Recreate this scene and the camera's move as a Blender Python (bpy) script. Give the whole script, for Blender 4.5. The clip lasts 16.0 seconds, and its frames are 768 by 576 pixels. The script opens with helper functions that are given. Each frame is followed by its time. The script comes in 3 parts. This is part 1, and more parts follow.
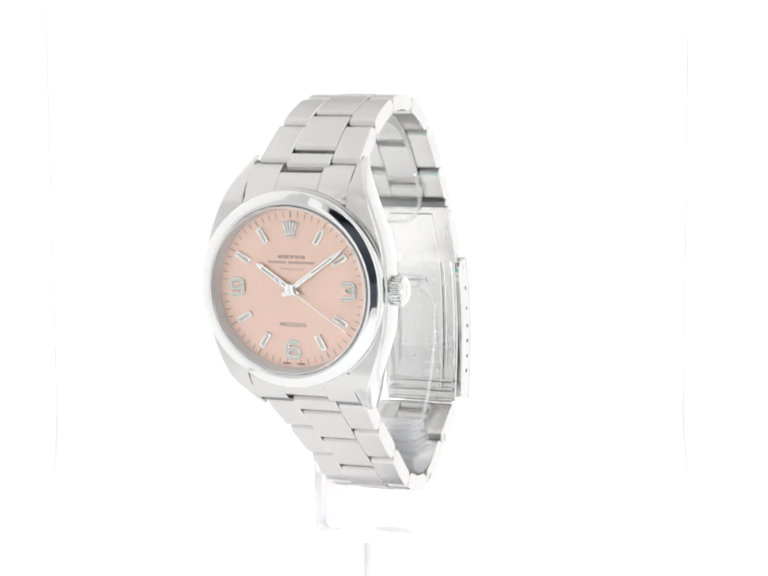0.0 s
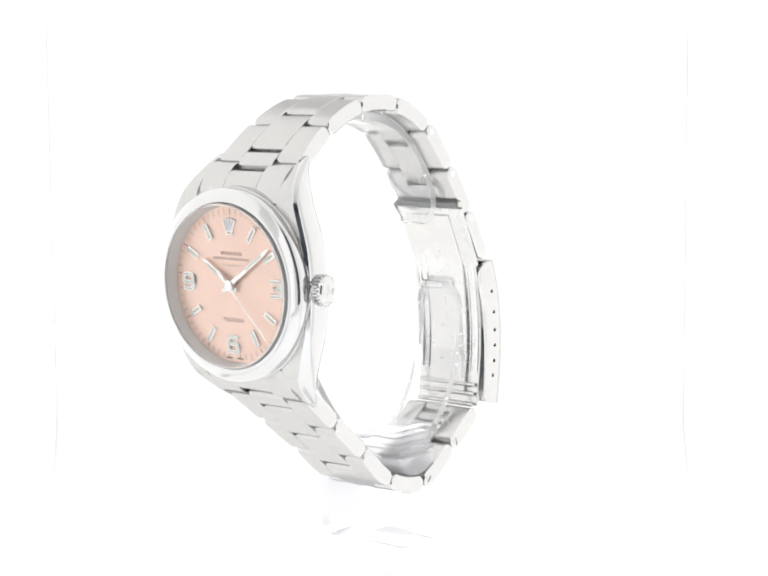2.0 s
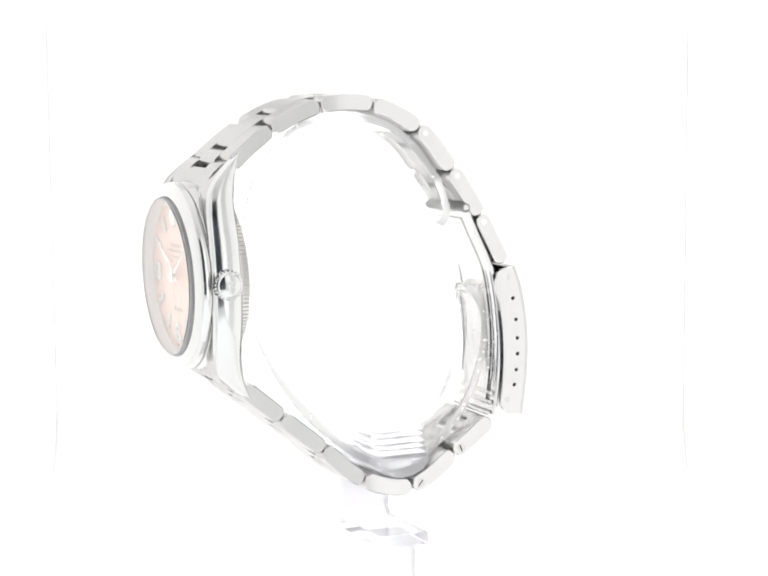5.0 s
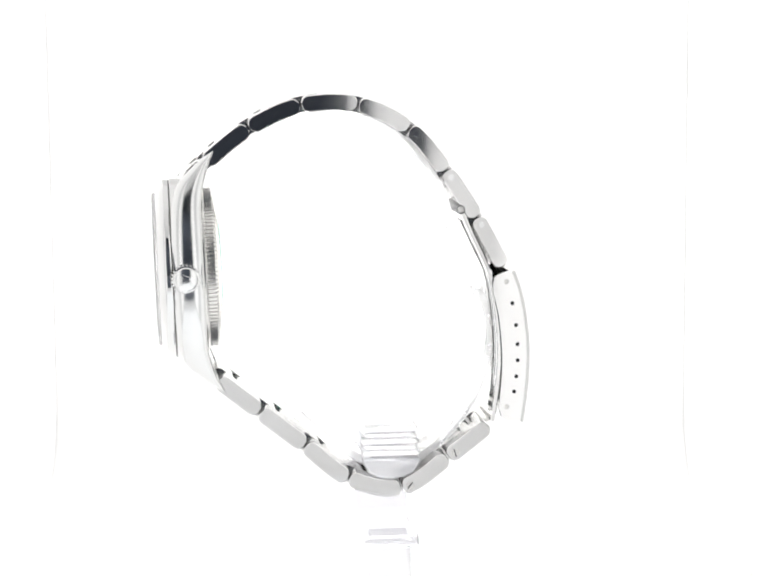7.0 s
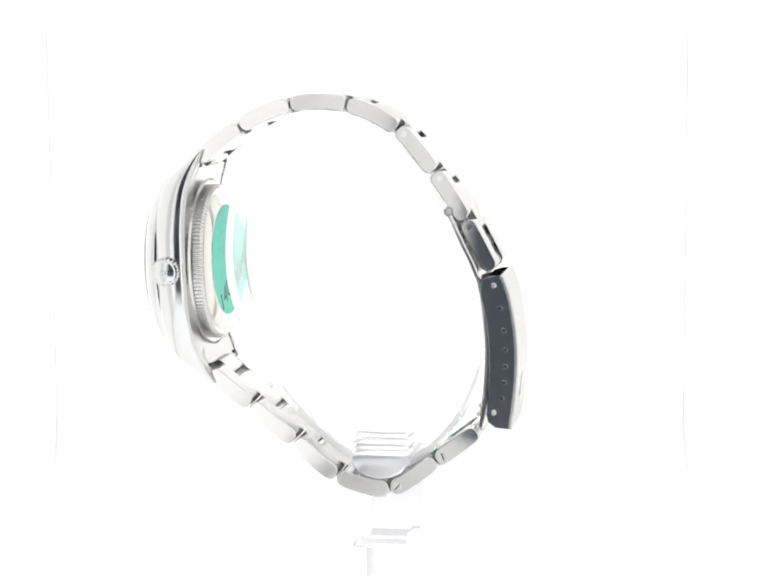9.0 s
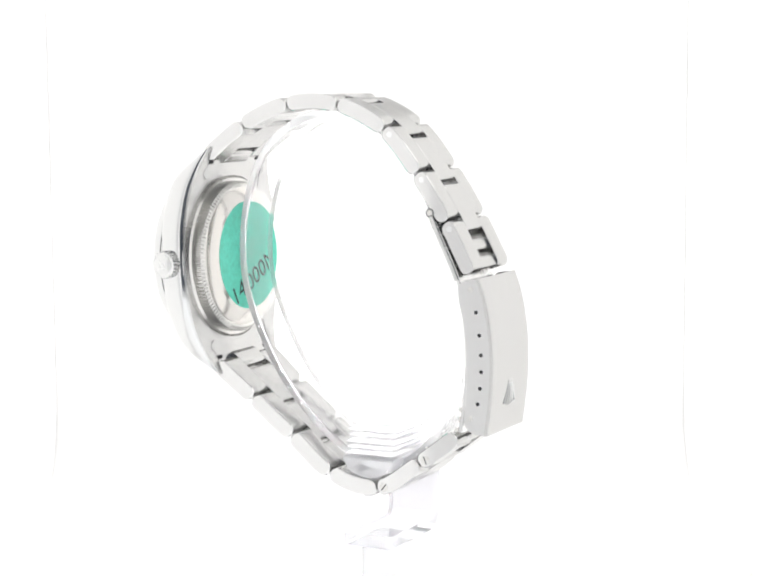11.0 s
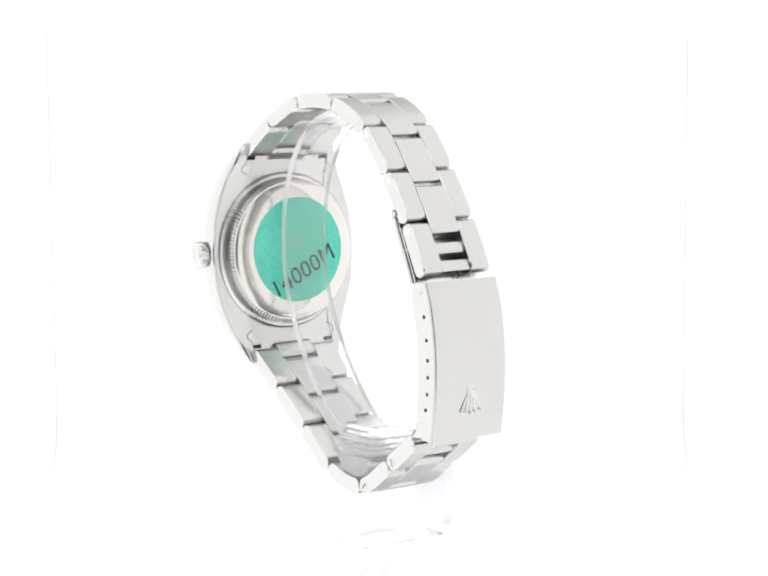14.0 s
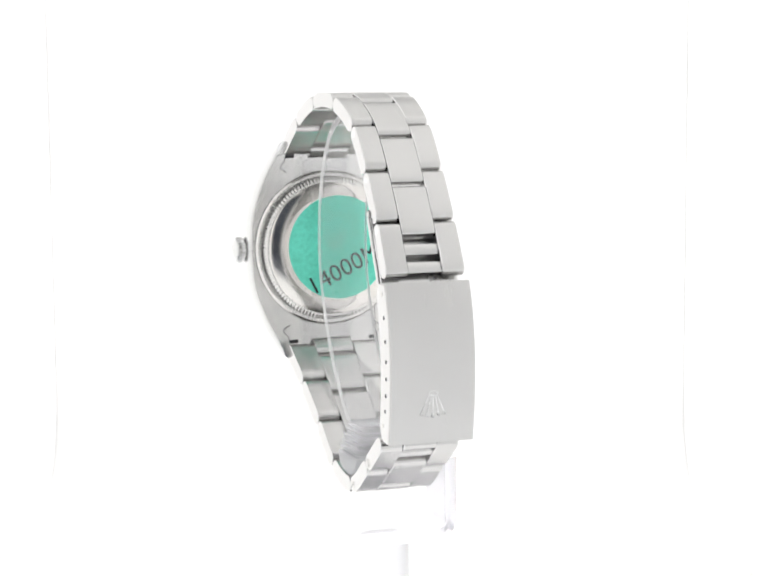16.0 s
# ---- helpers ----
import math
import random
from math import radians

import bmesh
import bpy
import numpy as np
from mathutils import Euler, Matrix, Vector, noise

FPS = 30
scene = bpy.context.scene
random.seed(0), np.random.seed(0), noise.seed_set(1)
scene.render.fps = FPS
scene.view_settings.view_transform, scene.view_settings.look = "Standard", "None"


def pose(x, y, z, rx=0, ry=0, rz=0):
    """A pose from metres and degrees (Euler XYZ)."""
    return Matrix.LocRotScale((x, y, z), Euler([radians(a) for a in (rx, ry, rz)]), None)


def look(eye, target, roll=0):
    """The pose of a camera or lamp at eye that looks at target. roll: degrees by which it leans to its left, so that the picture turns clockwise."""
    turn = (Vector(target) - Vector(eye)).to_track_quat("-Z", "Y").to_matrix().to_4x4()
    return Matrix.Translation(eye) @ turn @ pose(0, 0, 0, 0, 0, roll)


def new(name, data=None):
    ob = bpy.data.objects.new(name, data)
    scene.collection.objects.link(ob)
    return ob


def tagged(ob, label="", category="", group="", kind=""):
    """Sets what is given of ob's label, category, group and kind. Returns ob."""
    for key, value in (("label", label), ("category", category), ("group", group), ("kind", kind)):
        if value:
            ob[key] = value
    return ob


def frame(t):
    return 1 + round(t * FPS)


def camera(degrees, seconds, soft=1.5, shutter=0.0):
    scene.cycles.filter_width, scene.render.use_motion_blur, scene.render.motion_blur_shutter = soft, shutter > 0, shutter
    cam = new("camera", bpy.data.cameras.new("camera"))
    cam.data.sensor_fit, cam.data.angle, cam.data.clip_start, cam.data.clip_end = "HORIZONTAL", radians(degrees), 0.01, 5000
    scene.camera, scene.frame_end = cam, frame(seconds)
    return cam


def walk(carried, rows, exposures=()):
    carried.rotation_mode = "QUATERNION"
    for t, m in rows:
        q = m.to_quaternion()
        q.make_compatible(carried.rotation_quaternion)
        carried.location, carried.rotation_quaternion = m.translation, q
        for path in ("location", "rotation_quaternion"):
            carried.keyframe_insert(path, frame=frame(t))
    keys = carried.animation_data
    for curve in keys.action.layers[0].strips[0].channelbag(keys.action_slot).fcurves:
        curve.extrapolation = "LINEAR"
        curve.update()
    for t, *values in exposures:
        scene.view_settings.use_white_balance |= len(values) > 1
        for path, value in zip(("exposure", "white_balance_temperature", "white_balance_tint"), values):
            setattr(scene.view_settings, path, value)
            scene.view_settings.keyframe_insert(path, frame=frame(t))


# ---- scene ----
# the camera stands still before the booth; the turntable carries stand and watch round
FLOOR = 0.12                      # height of the watch's own origin over the booth's floor
cam = camera(23.205, 16.0, soft=2.0)
EYE = (0.0, -0.3456, FLOOR + 0.03098)
_d = radians(6.956)
STAND_POINT = look(EYE, (0.00042, EYE[1] + math.cos(_d), EYE[2] - math.sin(_d)), -0.42)
walk(cam, [(0.0, STAND_POINT), (16.0, STAND_POINT)], [(0.0, 0.3), (16.0, 0.3)])

FIRST, RATE, EASE = 22.95, 8.6444, 0.01906   # turntable: first angle, degrees a second, slight lag towards both ends


def turned(t):
    return -(FIRST + RATE * t - EASE * (t - 8) ** 2)


# ---- light: a white booth with added fill lights (roof, floor, side walls, back), open to a dim dark room ----
world = bpy.data.worlds.new("room_light")
scene.world = world
world.use_nodes = True
world.node_tree.nodes["Background"].inputs[0].default_value = (0.9, 0.95, 1.0, 1)
world.node_tree.nodes["Background"].inputs[1].default_value = 0.02


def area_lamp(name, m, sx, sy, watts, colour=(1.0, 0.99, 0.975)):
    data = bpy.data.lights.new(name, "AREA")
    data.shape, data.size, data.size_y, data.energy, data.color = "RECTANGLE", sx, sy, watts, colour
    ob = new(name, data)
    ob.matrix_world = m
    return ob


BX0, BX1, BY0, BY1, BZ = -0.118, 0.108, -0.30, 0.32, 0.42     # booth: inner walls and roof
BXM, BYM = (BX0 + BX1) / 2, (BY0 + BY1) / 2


def fill_panel(name, eye, to, sx, sy, radiance):
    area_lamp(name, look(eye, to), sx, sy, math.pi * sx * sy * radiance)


# added fill lights: rear of the side walls, roof, back, just over the floor sheet, upright strips beside the opening;
# the rest is plain white sheet
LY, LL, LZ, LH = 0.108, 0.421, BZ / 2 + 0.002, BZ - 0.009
fill_panel("led_roof", (BXM, 0.07, BZ - 0.004), (BXM, 0.0701, 0.0), 0.218, 0.49, 0.07)
# floor fill, added to brighten faces that look down
fill_panel("led_floor", (BXM, 0.0, 0.0012), (BXM, 0.0001, 1.0), 0.218, 0.52, 0.26)
fill_panel("led_wall_left", (BX0 + 0.0006, LY, LZ), (BXM, LY, LZ), LL, LH, 0.27)
fill_panel("led_wall_right", (BX1 - 0.0006, LY, LZ), (BXM, LY, LZ), LL, LH, 0.27)
fill_panel("led_strip_left", (BX0 + 0.003, -0.235, LZ), (BXM, -0.235, LZ), 0.11, LH, 0.5)
fill_panel("led_strip_right", (BX1 - 0.003, -0.235, LZ), (BXM, -0.235, LZ), 0.11, LH, 0.58)
# glow added before the back sheet to keep it white
fill_panel("led_wall_back", (BXM, BY1 - 0.0028, 0.118), (BXM, 0.0, 0.118), 0.225, 0.18, 1.1)
# unseen fill added outside, so the reflected room isn't fully black
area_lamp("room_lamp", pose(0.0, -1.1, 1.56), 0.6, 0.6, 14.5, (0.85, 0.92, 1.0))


# ---- materials ----
def material(name, colour, rough, metal=0.0, **more):
    m = bpy.data.materials.new(name)
    m.use_nodes = True
    b = m.node_tree.nodes["Principled BSDF"]
    b.inputs["Base Color"].default_value = (*colour, 1)
    b.inputs["Roughness"].default_value = rough
    b.inputs["Metallic"].default_value = metal
    for key, value in more.items():
        b.inputs[key.replace("_", " ")].default_value = value
    return m


def grained(m, scale, stretch, rough_lo, rough_hi, bump, tint=0.0, detail=4.0, space="Object"):
    """Fine grain in roughness, relief and a little in colour; stretch is the scale along x, y, z."""
    nt = m.node_tree
    b = nt.nodes["Principled BSDF"]
    co = nt.nodes.new("ShaderNodeTexCoord")
    mp = nt.nodes.new("ShaderNodeMapping")
    mp.inputs["Scale"].default_value = stretch
    nt.links.new(co.outputs[space], mp.inputs["Vector"])
    n = nt.nodes.new("ShaderNodeTexNoise")
    n.inputs["Scale"].default_value, n.inputs["Detail"].default_value = scale, detail
    nt.links.new(mp.outputs[0], n.inputs["Vector"])
    n2 = nt.nodes.new("ShaderNodeTexNoise")
    n2.inputs["Scale"].default_value, n2.inputs["Detail"].default_value = 160.0, 2.0
    nt.links.new(co.outputs[space], n2.inputs["Vector"])
    mix = nt.nodes.new("ShaderNodeMath")
    mix.operation = "MULTIPLY_ADD"
    mix.inputs[1].default_value = 0.7
    nt.links.new(n.outputs["Fac"], mix.inputs[0])
    half = nt.nodes.new("ShaderNodeMath")
    half.operation = "MULTIPLY"
    half.inputs[1].default_value = 0.3
    nt.links.new(n2.outputs["Fac"], half.inputs[0])
    nt.links.new(half.outputs[0], mix.inputs[2])
    r = nt.nodes.new("ShaderNodeMapRange")
    r.inputs["To Min"].default_value, r.inputs["To Max"].default_value = rough_lo, rough_hi
    r.inputs["From Min"].default_value, r.inputs["From Max"].default_value = 0.3, 0.7
    nt.links.new(mix.outputs[0], r.inputs["Value"])
    nt.links.new(r.outputs[0], b.inputs["Roughness"])
    if bump:
        bp = nt.nodes.new("ShaderNodeBump")
        bp.inputs["Strength"].default_value, bp.inputs["Distance"].default_value = bump, 0.00004
        nt.links.new(n.outputs["Fac"], bp.inputs["Height"])
        nt.links.new(bp.outputs[0], b.inputs["Normal"])
    if tint:
        c = b.inputs["Base Color"].default_value[:3]
        ramp = nt.nodes.new("ShaderNodeMixRGB")
        ramp.inputs[1].default_value = (*[v * (1 - tint) for v in c], 1)
        ramp.inputs[2].default_value = (*[min(1, v * (1 + tint)) for v in c], 1)
        nt.links.new(mix.outputs[0], ramp.inputs[0])
        nt.links.new(ramp.outputs[0], b.inputs["Base Color"])
    return m


STEEL = (0.585, 0.58, 0.57)
brushed = grained(material("brushed_steel", STEEL, 0.3, 1.0, Specular_Tint=(0.74, 0.74, 0.74, 1.0)), 9000.0, (1.0, 0.03, 0.03), 0.22, 0.28, 0.003, 0.02)
satin = grained(material("satin_steel", (0.66, 0.65, 0.63), 0.3, 1.0), 1500.0, (1, 1, 1), 0.22, 0.28, 0.0, 0.02)
polished = grained(material("polished_steel", (0.78, 0.78, 0.78), 0.05, 1.0), 300.0, (1, 1, 1), 0.03, 0.075, 0.0, 0.02)
flank_steel = grained(material("flank_steel", (0.68, 0.68, 0.675), 0.15, 1.0), 700.0, (1, 1, 1), 0.11, 0.16, 0.0, 0.02)
side_steel = grained(material("side_steel", (0.67, 0.665, 0.66), 0.07, 1.0, Specular_Tint=(0.8, 0.8, 0.8, 1.0)), 600.0, (1, 1, 1), 0.04, 0.09, 0.0, 0.03)
bezel_steel = grained(material("bezel_steel", (0.68, 0.68, 0.675), 0.06, 1.0), 400.0, (1, 1, 1), 0.04, 0.09, 0.0, 0.02)
lid_steel = grained(material("turned_lid_steel", (0.64, 0.62, 0.59), 0.18, 1.0), 900.0, (1, 1, 1), 0.14, 0.2, 0.0, 0.03)
blade_steel = grained(material("blade_steel", (0.72, 0.715, 0.705), 0.25, 1.0), 800.0, (1, 1, 1), 0.2, 0.3, 0.0, 0.02)
silver_paint = grained(material("silver_paint", (0.90, 0.87, 0.85), 0.45, 0.0), 900.0, (1, 1, 1), 0.4, 0.5, 0.0, 0.02)
# near-black fill: the shade inside holes and slots put into colour
recess_shade = material("recess_shade", (0.015, 0.015, 0.018), 0.6)
black_steel = material("spring_bar_steel", (0.24, 0.24, 0.24), 0.35, 1.0)
acrylic = material("clear_acrylic", (0.985, 0.985, 0.99), 0.02, 0.0, IOR=1.16, Transmission_Weight=0.93)
frosted = grained(material("frosted_acrylic_edge", (0.98, 0.98, 0.985), 0.3, 0.0, IOR=1.08, Transmission_Weight=0.6), 900.0, (1, 1, 1), 0.15, 0.3, 0.0, 0.01)
column_acrylic = material("column_acrylic", (0.9, 0.9, 0.91), 0.15, 0.0, IOR=1.05, Transmission_Weight=0.55)
pale_acrylic = material("pale_acrylic", (0.86, 0.855, 0.885), 0.05, 0.0, IOR=1.1, Transmission_Weight=0.8)
saddle_acrylic = material("saddle_acrylic", (0.985, 0.985, 1.0), 0.08, 0.0, IOR=1.02, Transmission_Weight=0.7)
ledge_acrylic = material("ledge_acrylic", (0.97, 0.97, 0.99), 0.1, 0.0, IOR=1.03, Transmission_Weight=0.8)
crystal_edge = material("crystal_edge", (0.93, 0.93, 0.94), 0.25, 0.0, IOR=1.3, Transmission_Weight=0.6)
sapphire = material("sapphire_crystal", (1, 1, 1), 0.0, 0.0, IOR=1.35, Transmission_Weight=1.0)
dial_paint = grained(material("salmon_sunburst", (0.95, 0.70, 0.585), 0.42, 0.65), 500.0, (1, 1, 1), 0.32, 0.44, 0.0, 0.05)
ink = material("grey_print", (0.27, 0.165, 0.135), 0.5)
pale_ink = material("pale_print", (0.64, 0.45, 0.38), 0.5)
lume = grained(material("cream_lume", (0.80, 0.79, 0.70), 0.55), 2500.0, (1, 1, 1), 0.5, 0.6, 0.0, 0.03)
green_foil = grained(material("green_foil_sticker", (0.16, 0.86, 0.585), 0.42, 0.0, IOR=1.3), 1100.0, (1, 1, 1), 0.3, 0.6, 0.5, 0.4, 8.0)
pale_green = material("pale_green_print", (0.22, 0.66, 0.52), 0.45)
sticker_ink = material("dark_sticker_print", (0.01, 0.03, 0.025), 0.5)
booth_white = grained(material("booth_white_sheet", (0.92, 0.92, 0.92), 0.8), 60.0, (1, 1, 1), 0.75, 0.9, 0.05, 0.012)
room_dark = grained(material("dark_room_wall", (0.13, 0.14, 0.165), 0.8), 6.0, (1, 1, 1), 0.7, 0.9, 0.0, 0.25)


# ---- mesh helpers (millimetres in, metres out) ----
MM = 0.001
CASE = pose(-0.6 * MM, -39.1 * MM, -6.8 * MM, 1.8, 0, 0)


def part(name, bm, mats, parent=None, label="", m=None, smooth=35):
    bmesh.ops.scale(bm, vec=(MM, MM, MM), verts=bm.verts)
    if m is not None:
        bmesh.ops.transform(bm, matrix=m, verts=bm.verts)
    bmesh.ops.recalc_face_normals(bm, faces=bm.faces)
    me = bpy.data.meshes.new(name)
    limit = radians(smooth)
    for f in bm.faces:
        f.smooth = len(f.verts) <= 8
    for e in bm.edges:
        e.smooth = len(e.link_faces) == 2 and e.calc_face_angle(0.0) < limit and all(f.smooth for f in e.link_faces)
    bm.to_mesh(me)
    bm.free()
    for x in mats if isinstance(mats, (list, tuple)) else [mats]:
        me.materials.append(x)
    ob = new(name, me)
    if parent is not None:
        ob.parent = parent
    return tagged(ob, label)


def rings(bm, loops, closed=True, caps=True, mats=None):
    """Skin a row of equal point loops; mats gives a material slot to each strip."""
    rows = [[bm.verts.new(p) for p in loop] for loop in loops]
    n = len(rows[0])
    for i in range(len(rows) - 1):
        for j in range(n if closed else n - 1):
            k = (j + 1) % n
            f = bm.faces.new((rows[i][j], rows[i][k], rows[i + 1][k], rows[i + 1][j]))
            if mats:
                f.material_index = mats[i]
    if caps:
        for row, s in ((rows[0], 0), (rows[-1], -1)):
            f = bm.faces.new(row)
            if mats:
                f.material_index = mats[s]
    return rows


def lathe(bm, prof, segs=128, caps=True, mats=None, wave=None):
    """Turn (radius, depth) rows about the case's y axis; wave(i, k) adds to the radius."""
    loops = []
    for k, (r, y) in enumerate(prof):
        loops.append([((r + (wave(i, k) if wave else 0)) * math.sin(2 * math.pi * i / segs), y,
                       (r + (wave(i, k) if wave else 0)) * math.cos(2 * math.pi * i / segs)) for i in range(segs)])
    rings(bm, loops, True, caps, mats)
    return bm


def tube_ring(bm, prof, segs=128):
    """A closed section of (radius, depth) turned about the y axis: a ring with no caps."""
    return lathe(bm, list(prof) + [prof[0]], segs, caps=False)


def box(bm, x0, x1, y0, y1, z0, z1, bevel=0.0, m=None):
    vs = [bm.verts.new((x, y, z)) for x in (x0, x1) for y in (y0, y1) for z in (z0, z1)]
    for q in ((0, 1, 3, 2), (4, 6, 7, 5), (0, 4, 5, 1), (2, 3, 7, 6), (0, 2, 6, 4), (1, 5, 7, 3)):
        bm.faces.new([vs[i] for i in q])
    if m is not None:
        bmesh.ops.transform(bm, matrix=m, verts=vs)
    if bevel:
        es = {e for v in vs for e in v.link_edges}
        bmesh.ops.bevel(bm, geom=list(es), offset=bevel, segments=2, profile=0.6, affect="EDGES")
    return bm


def cyl_x(bm, x0, x1, y, z, r, segs=24, bevel=0.12):
    def ringat(x, q):
        return [(x, y + q * math.cos(2 * math.pi * i / segs), z + q * math.sin(2 * math.pi * i / segs)) for i in range(segs)]
    rings(bm, [ringat(x0, r - bevel), ringat(x0 + bevel, r), ringat(x1 - bevel, r), ringat(x1, r - bevel)])
    return bm


def prism(bm, poly, x0, x1, chamfer=0.2, mats=(1, 0)):
    """A (y, z) outline drawn out along x with chamfered rims; slot 0: the drawn faces, slot 1: ends and rims."""
    cy = sum(p[0] for p in poly) / len(poly)
    cz = sum(p[1] for p in poly) / len(poly)

    def inset(c):
        out, n = [], len(poly)
        for i in range(n):
            a, b, d = Vector(poly[i - 1]), Vector(poly[i]), Vector(poly[(i + 1) % n])
            t = (d - a).normalized()
            nrm = Vector((-t.y, t.x))
            if nrm.dot(Vector((cy, cz)) - b) < 0:
                nrm = -nrm
            out.append(b + nrm * c)
        return out
    ins = inset(chamfer)
    loops = [[(x0, *p) for p in ins], [(x0 + chamfer, *p) for p in poly], [(x1 - chamfer, *p) for p in poly], [(x1, *p) for p in ins]]
    rings(bm, loops, mats=[mats[0], mats[1], mats[0]])
    return bm


def link_outline(p, q, side, thick, sag, gap, inset=0.0, lift=0.0, round_=0.92, steps=7, arc=5):
    """The rounded side outline of one bracelet link from p to q; side +1 bulges to the left of the way."""
    p, q = Vector(p), Vector(q)
    d = (q - p)
    length = d.length
    d.normalize()
    nrm = Vector((-d.y, d.x)) * side
    h = thick / 2 - inset
    rc = h * round_
    e = gap / 2 + inset
    pts = []
    for i in range(steps + 1):
        pts.append((e + rc + (length - 2 * e - 2 * rc) * i / steps, h))
    for i in range(1, 2 * arc):
        a = math.pi / 2 - math.pi * i / (2 * arc)
        pts.append((length - e - rc + rc * math.cos(a), (h - rc) * (1 if i < arc else -1 if i > arc else 0) + rc * math.sin(a)))
    for i in range(steps + 1):
        pts.append((length - e - rc - (length - 2 * e - 2 * rc) * i / steps, -h))
    for i in range(1, 2 * arc):
        a = -math.pi / 2 - math.pi * i / (2 * arc)
        pts.append((e + rc + rc * math.cos(a), (h - rc) * (-1 if i < arc else 1 if i > arc else 0) + rc * math.sin(a)))
    return [tuple(p + d * s + nrm * (o + lift + sag * 4 * (s / length) * (1 - s / length))) for s, o in pts]


def drawn_link(p, q, side, thick, sag, gap, x0, x1, lift=0.0, round_=0.92, chamfer=0.15):
    bm = bmesh.new()
    full = link_outline(p, q, side, thick, sag, gap, 0.0, lift, round_)
    ins = link_outline(p, q, side, thick, sag, gap, chamfer, lift, round_)
    rings(bm, [[(x0, *v) for v in ins], [(x0 + chamfer, *v) for v in full], [(x1 - chamfer, *v) for v in full], [(x1, *v) for v in ins]],
          mats=[1, 0, 1])
    return bm


def plate_outline(line, thick):
    """A (y, z) strip of even thickness along a line of points."""
    left, right = [], []
    for i, p in enumerate(line):
        a, b = Vector(line[max(0, i - 1)]), Vector(line[min(len(line) - 1, i + 1)])
        t = (b - a).normalized()
        n = Vector((-t.y, t.x)) * thick / 2
        left.append(tuple(Vector(p) + n))
        right.append(tuple(Vector(p) - n))
    return left, right


def plate(bm, line, thick, x0, x1, edge=0):
    """A bent plate along (y, z) points, from x0 to x1, its edges slightly rounded."""
    c = min(0.18, thick * 0.25)
    loops = []
    for x, k in ((x0, c), (x0 + c, 0), (x1 - c, 0), (x1, c)):
        l, r = plate_outline(line, thick - 2 * k)
        loops.append([(x, *v) for v in l] + [(x, *v) for v in reversed(r)])
    rows = [[bm.verts.new(v) for v in lp] for lp in loops]
    n, m = len(rows[0]), len(line)
    for i in range(3):
        for j in range(n):
            k = (j + 1) % n
            f = bm.faces.new((rows[i][j], rows[i][k], rows[i + 1][k], rows[i + 1][j]))
            f.material_index = 0 if i == 1 or edge == 0 else edge
    for row in (rows[0], rows[-1]):
        for j in range(m - 1):
            f = bm.faces.new((row[j], row[j + 1], row[n - 2 - j], row[n - 1 - j]))
            f.material_index = edge
    return bm


def smooth_line(pts, n=8):
    """Catmull-Rom through (y, z) points."""
    out = []
    for i in range(len(pts) - 1):
        p0, p1, p2, p3 = (Vector(pts[max(0, i - 1)]), Vector(pts[i]), Vector(pts[i + 1]), Vector(pts[min(len(pts) - 1, i + 2)]))
        for k in range(n):
            t = k / n
            out.append(tuple(0.5 * ((2 * p1) + (p2 - p0) * t + (2 * p0 - 5 * p1 + 4 * p2 - p3) * t * t + (3 * p1 - p0 - 3 * p2 + p3) * t ** 3)))
    out.append(tuple(pts[-1]))
    return out


def stroke(bm, pts, width, y0, y1):
    """A ribbon of even width along (x, z) points, from depth y0 to y1 (front is smaller)."""
    l, r = plate_outline(pts, width)
    loops = [[(x, y1, z) for x, z in l + r[::-1]], [(x, y0 + 0.06, z) for x, z in l + r[::-1]]]
    l2, r2 = plate_outline(pts, max(0.05, width - 0.12))
    loops.append([(x, y0, z) for x, z in l2 + r2[::-1]])
    rows = [[bm.verts.new(v) for v in lp] for lp in loops]
    n, m = len(rows[0]), len(pts)
    for i in range(2):
        for j in range(n):
            k = (j + 1) % n
            bm.faces.new((rows[i][j], rows[i][k], rows[i + 1][k], rows[i + 1][j]))
    for j in range(m - 1):
        bm.faces.new((rows[-1][j], rows[-1][j + 1], rows[-1][n - 2 - j], rows[-1][n - 1 - j]))
    return bm


def lettering(body, size, depth, m):
    """Built-in font as a bmesh in millimetres, centred, moved by m."""
    cu = bpy.data.curves.new("lettering", "FONT")
    cu.body, cu.size, cu.extrude, cu.align_x, cu.align_y, cu.resolution_u = body, size, depth, "CENTER", "CENTER", 3
    ob = new("lettering", cu)
    me = bpy.data.meshes.new_from_object(ob.evaluated_get(bpy.context.evaluated_depsgraph_get()))
    bpy.data.objects.remove(ob)
    bpy.data.curves.remove(cu)
    bm = bmesh.new()
    bm.from_mesh(me)
    bpy.data.meshes.remove(me)
    bmesh.ops.transform(bm, matrix=m, verts=bm.verts)
    return bm


# ---- the booth and the room round it ----
def slab(name, x0, x1, y0, y1, z0, z1, mat, label, category, kind="structure"):
    bm = bmesh.new()
    box(bm, x0 / MM, x1 / MM, y0 / MM, y1 / MM, z0 / MM, z1 / MM)
    return tagged(part(name, bm, mat), label, category, kind=kind)


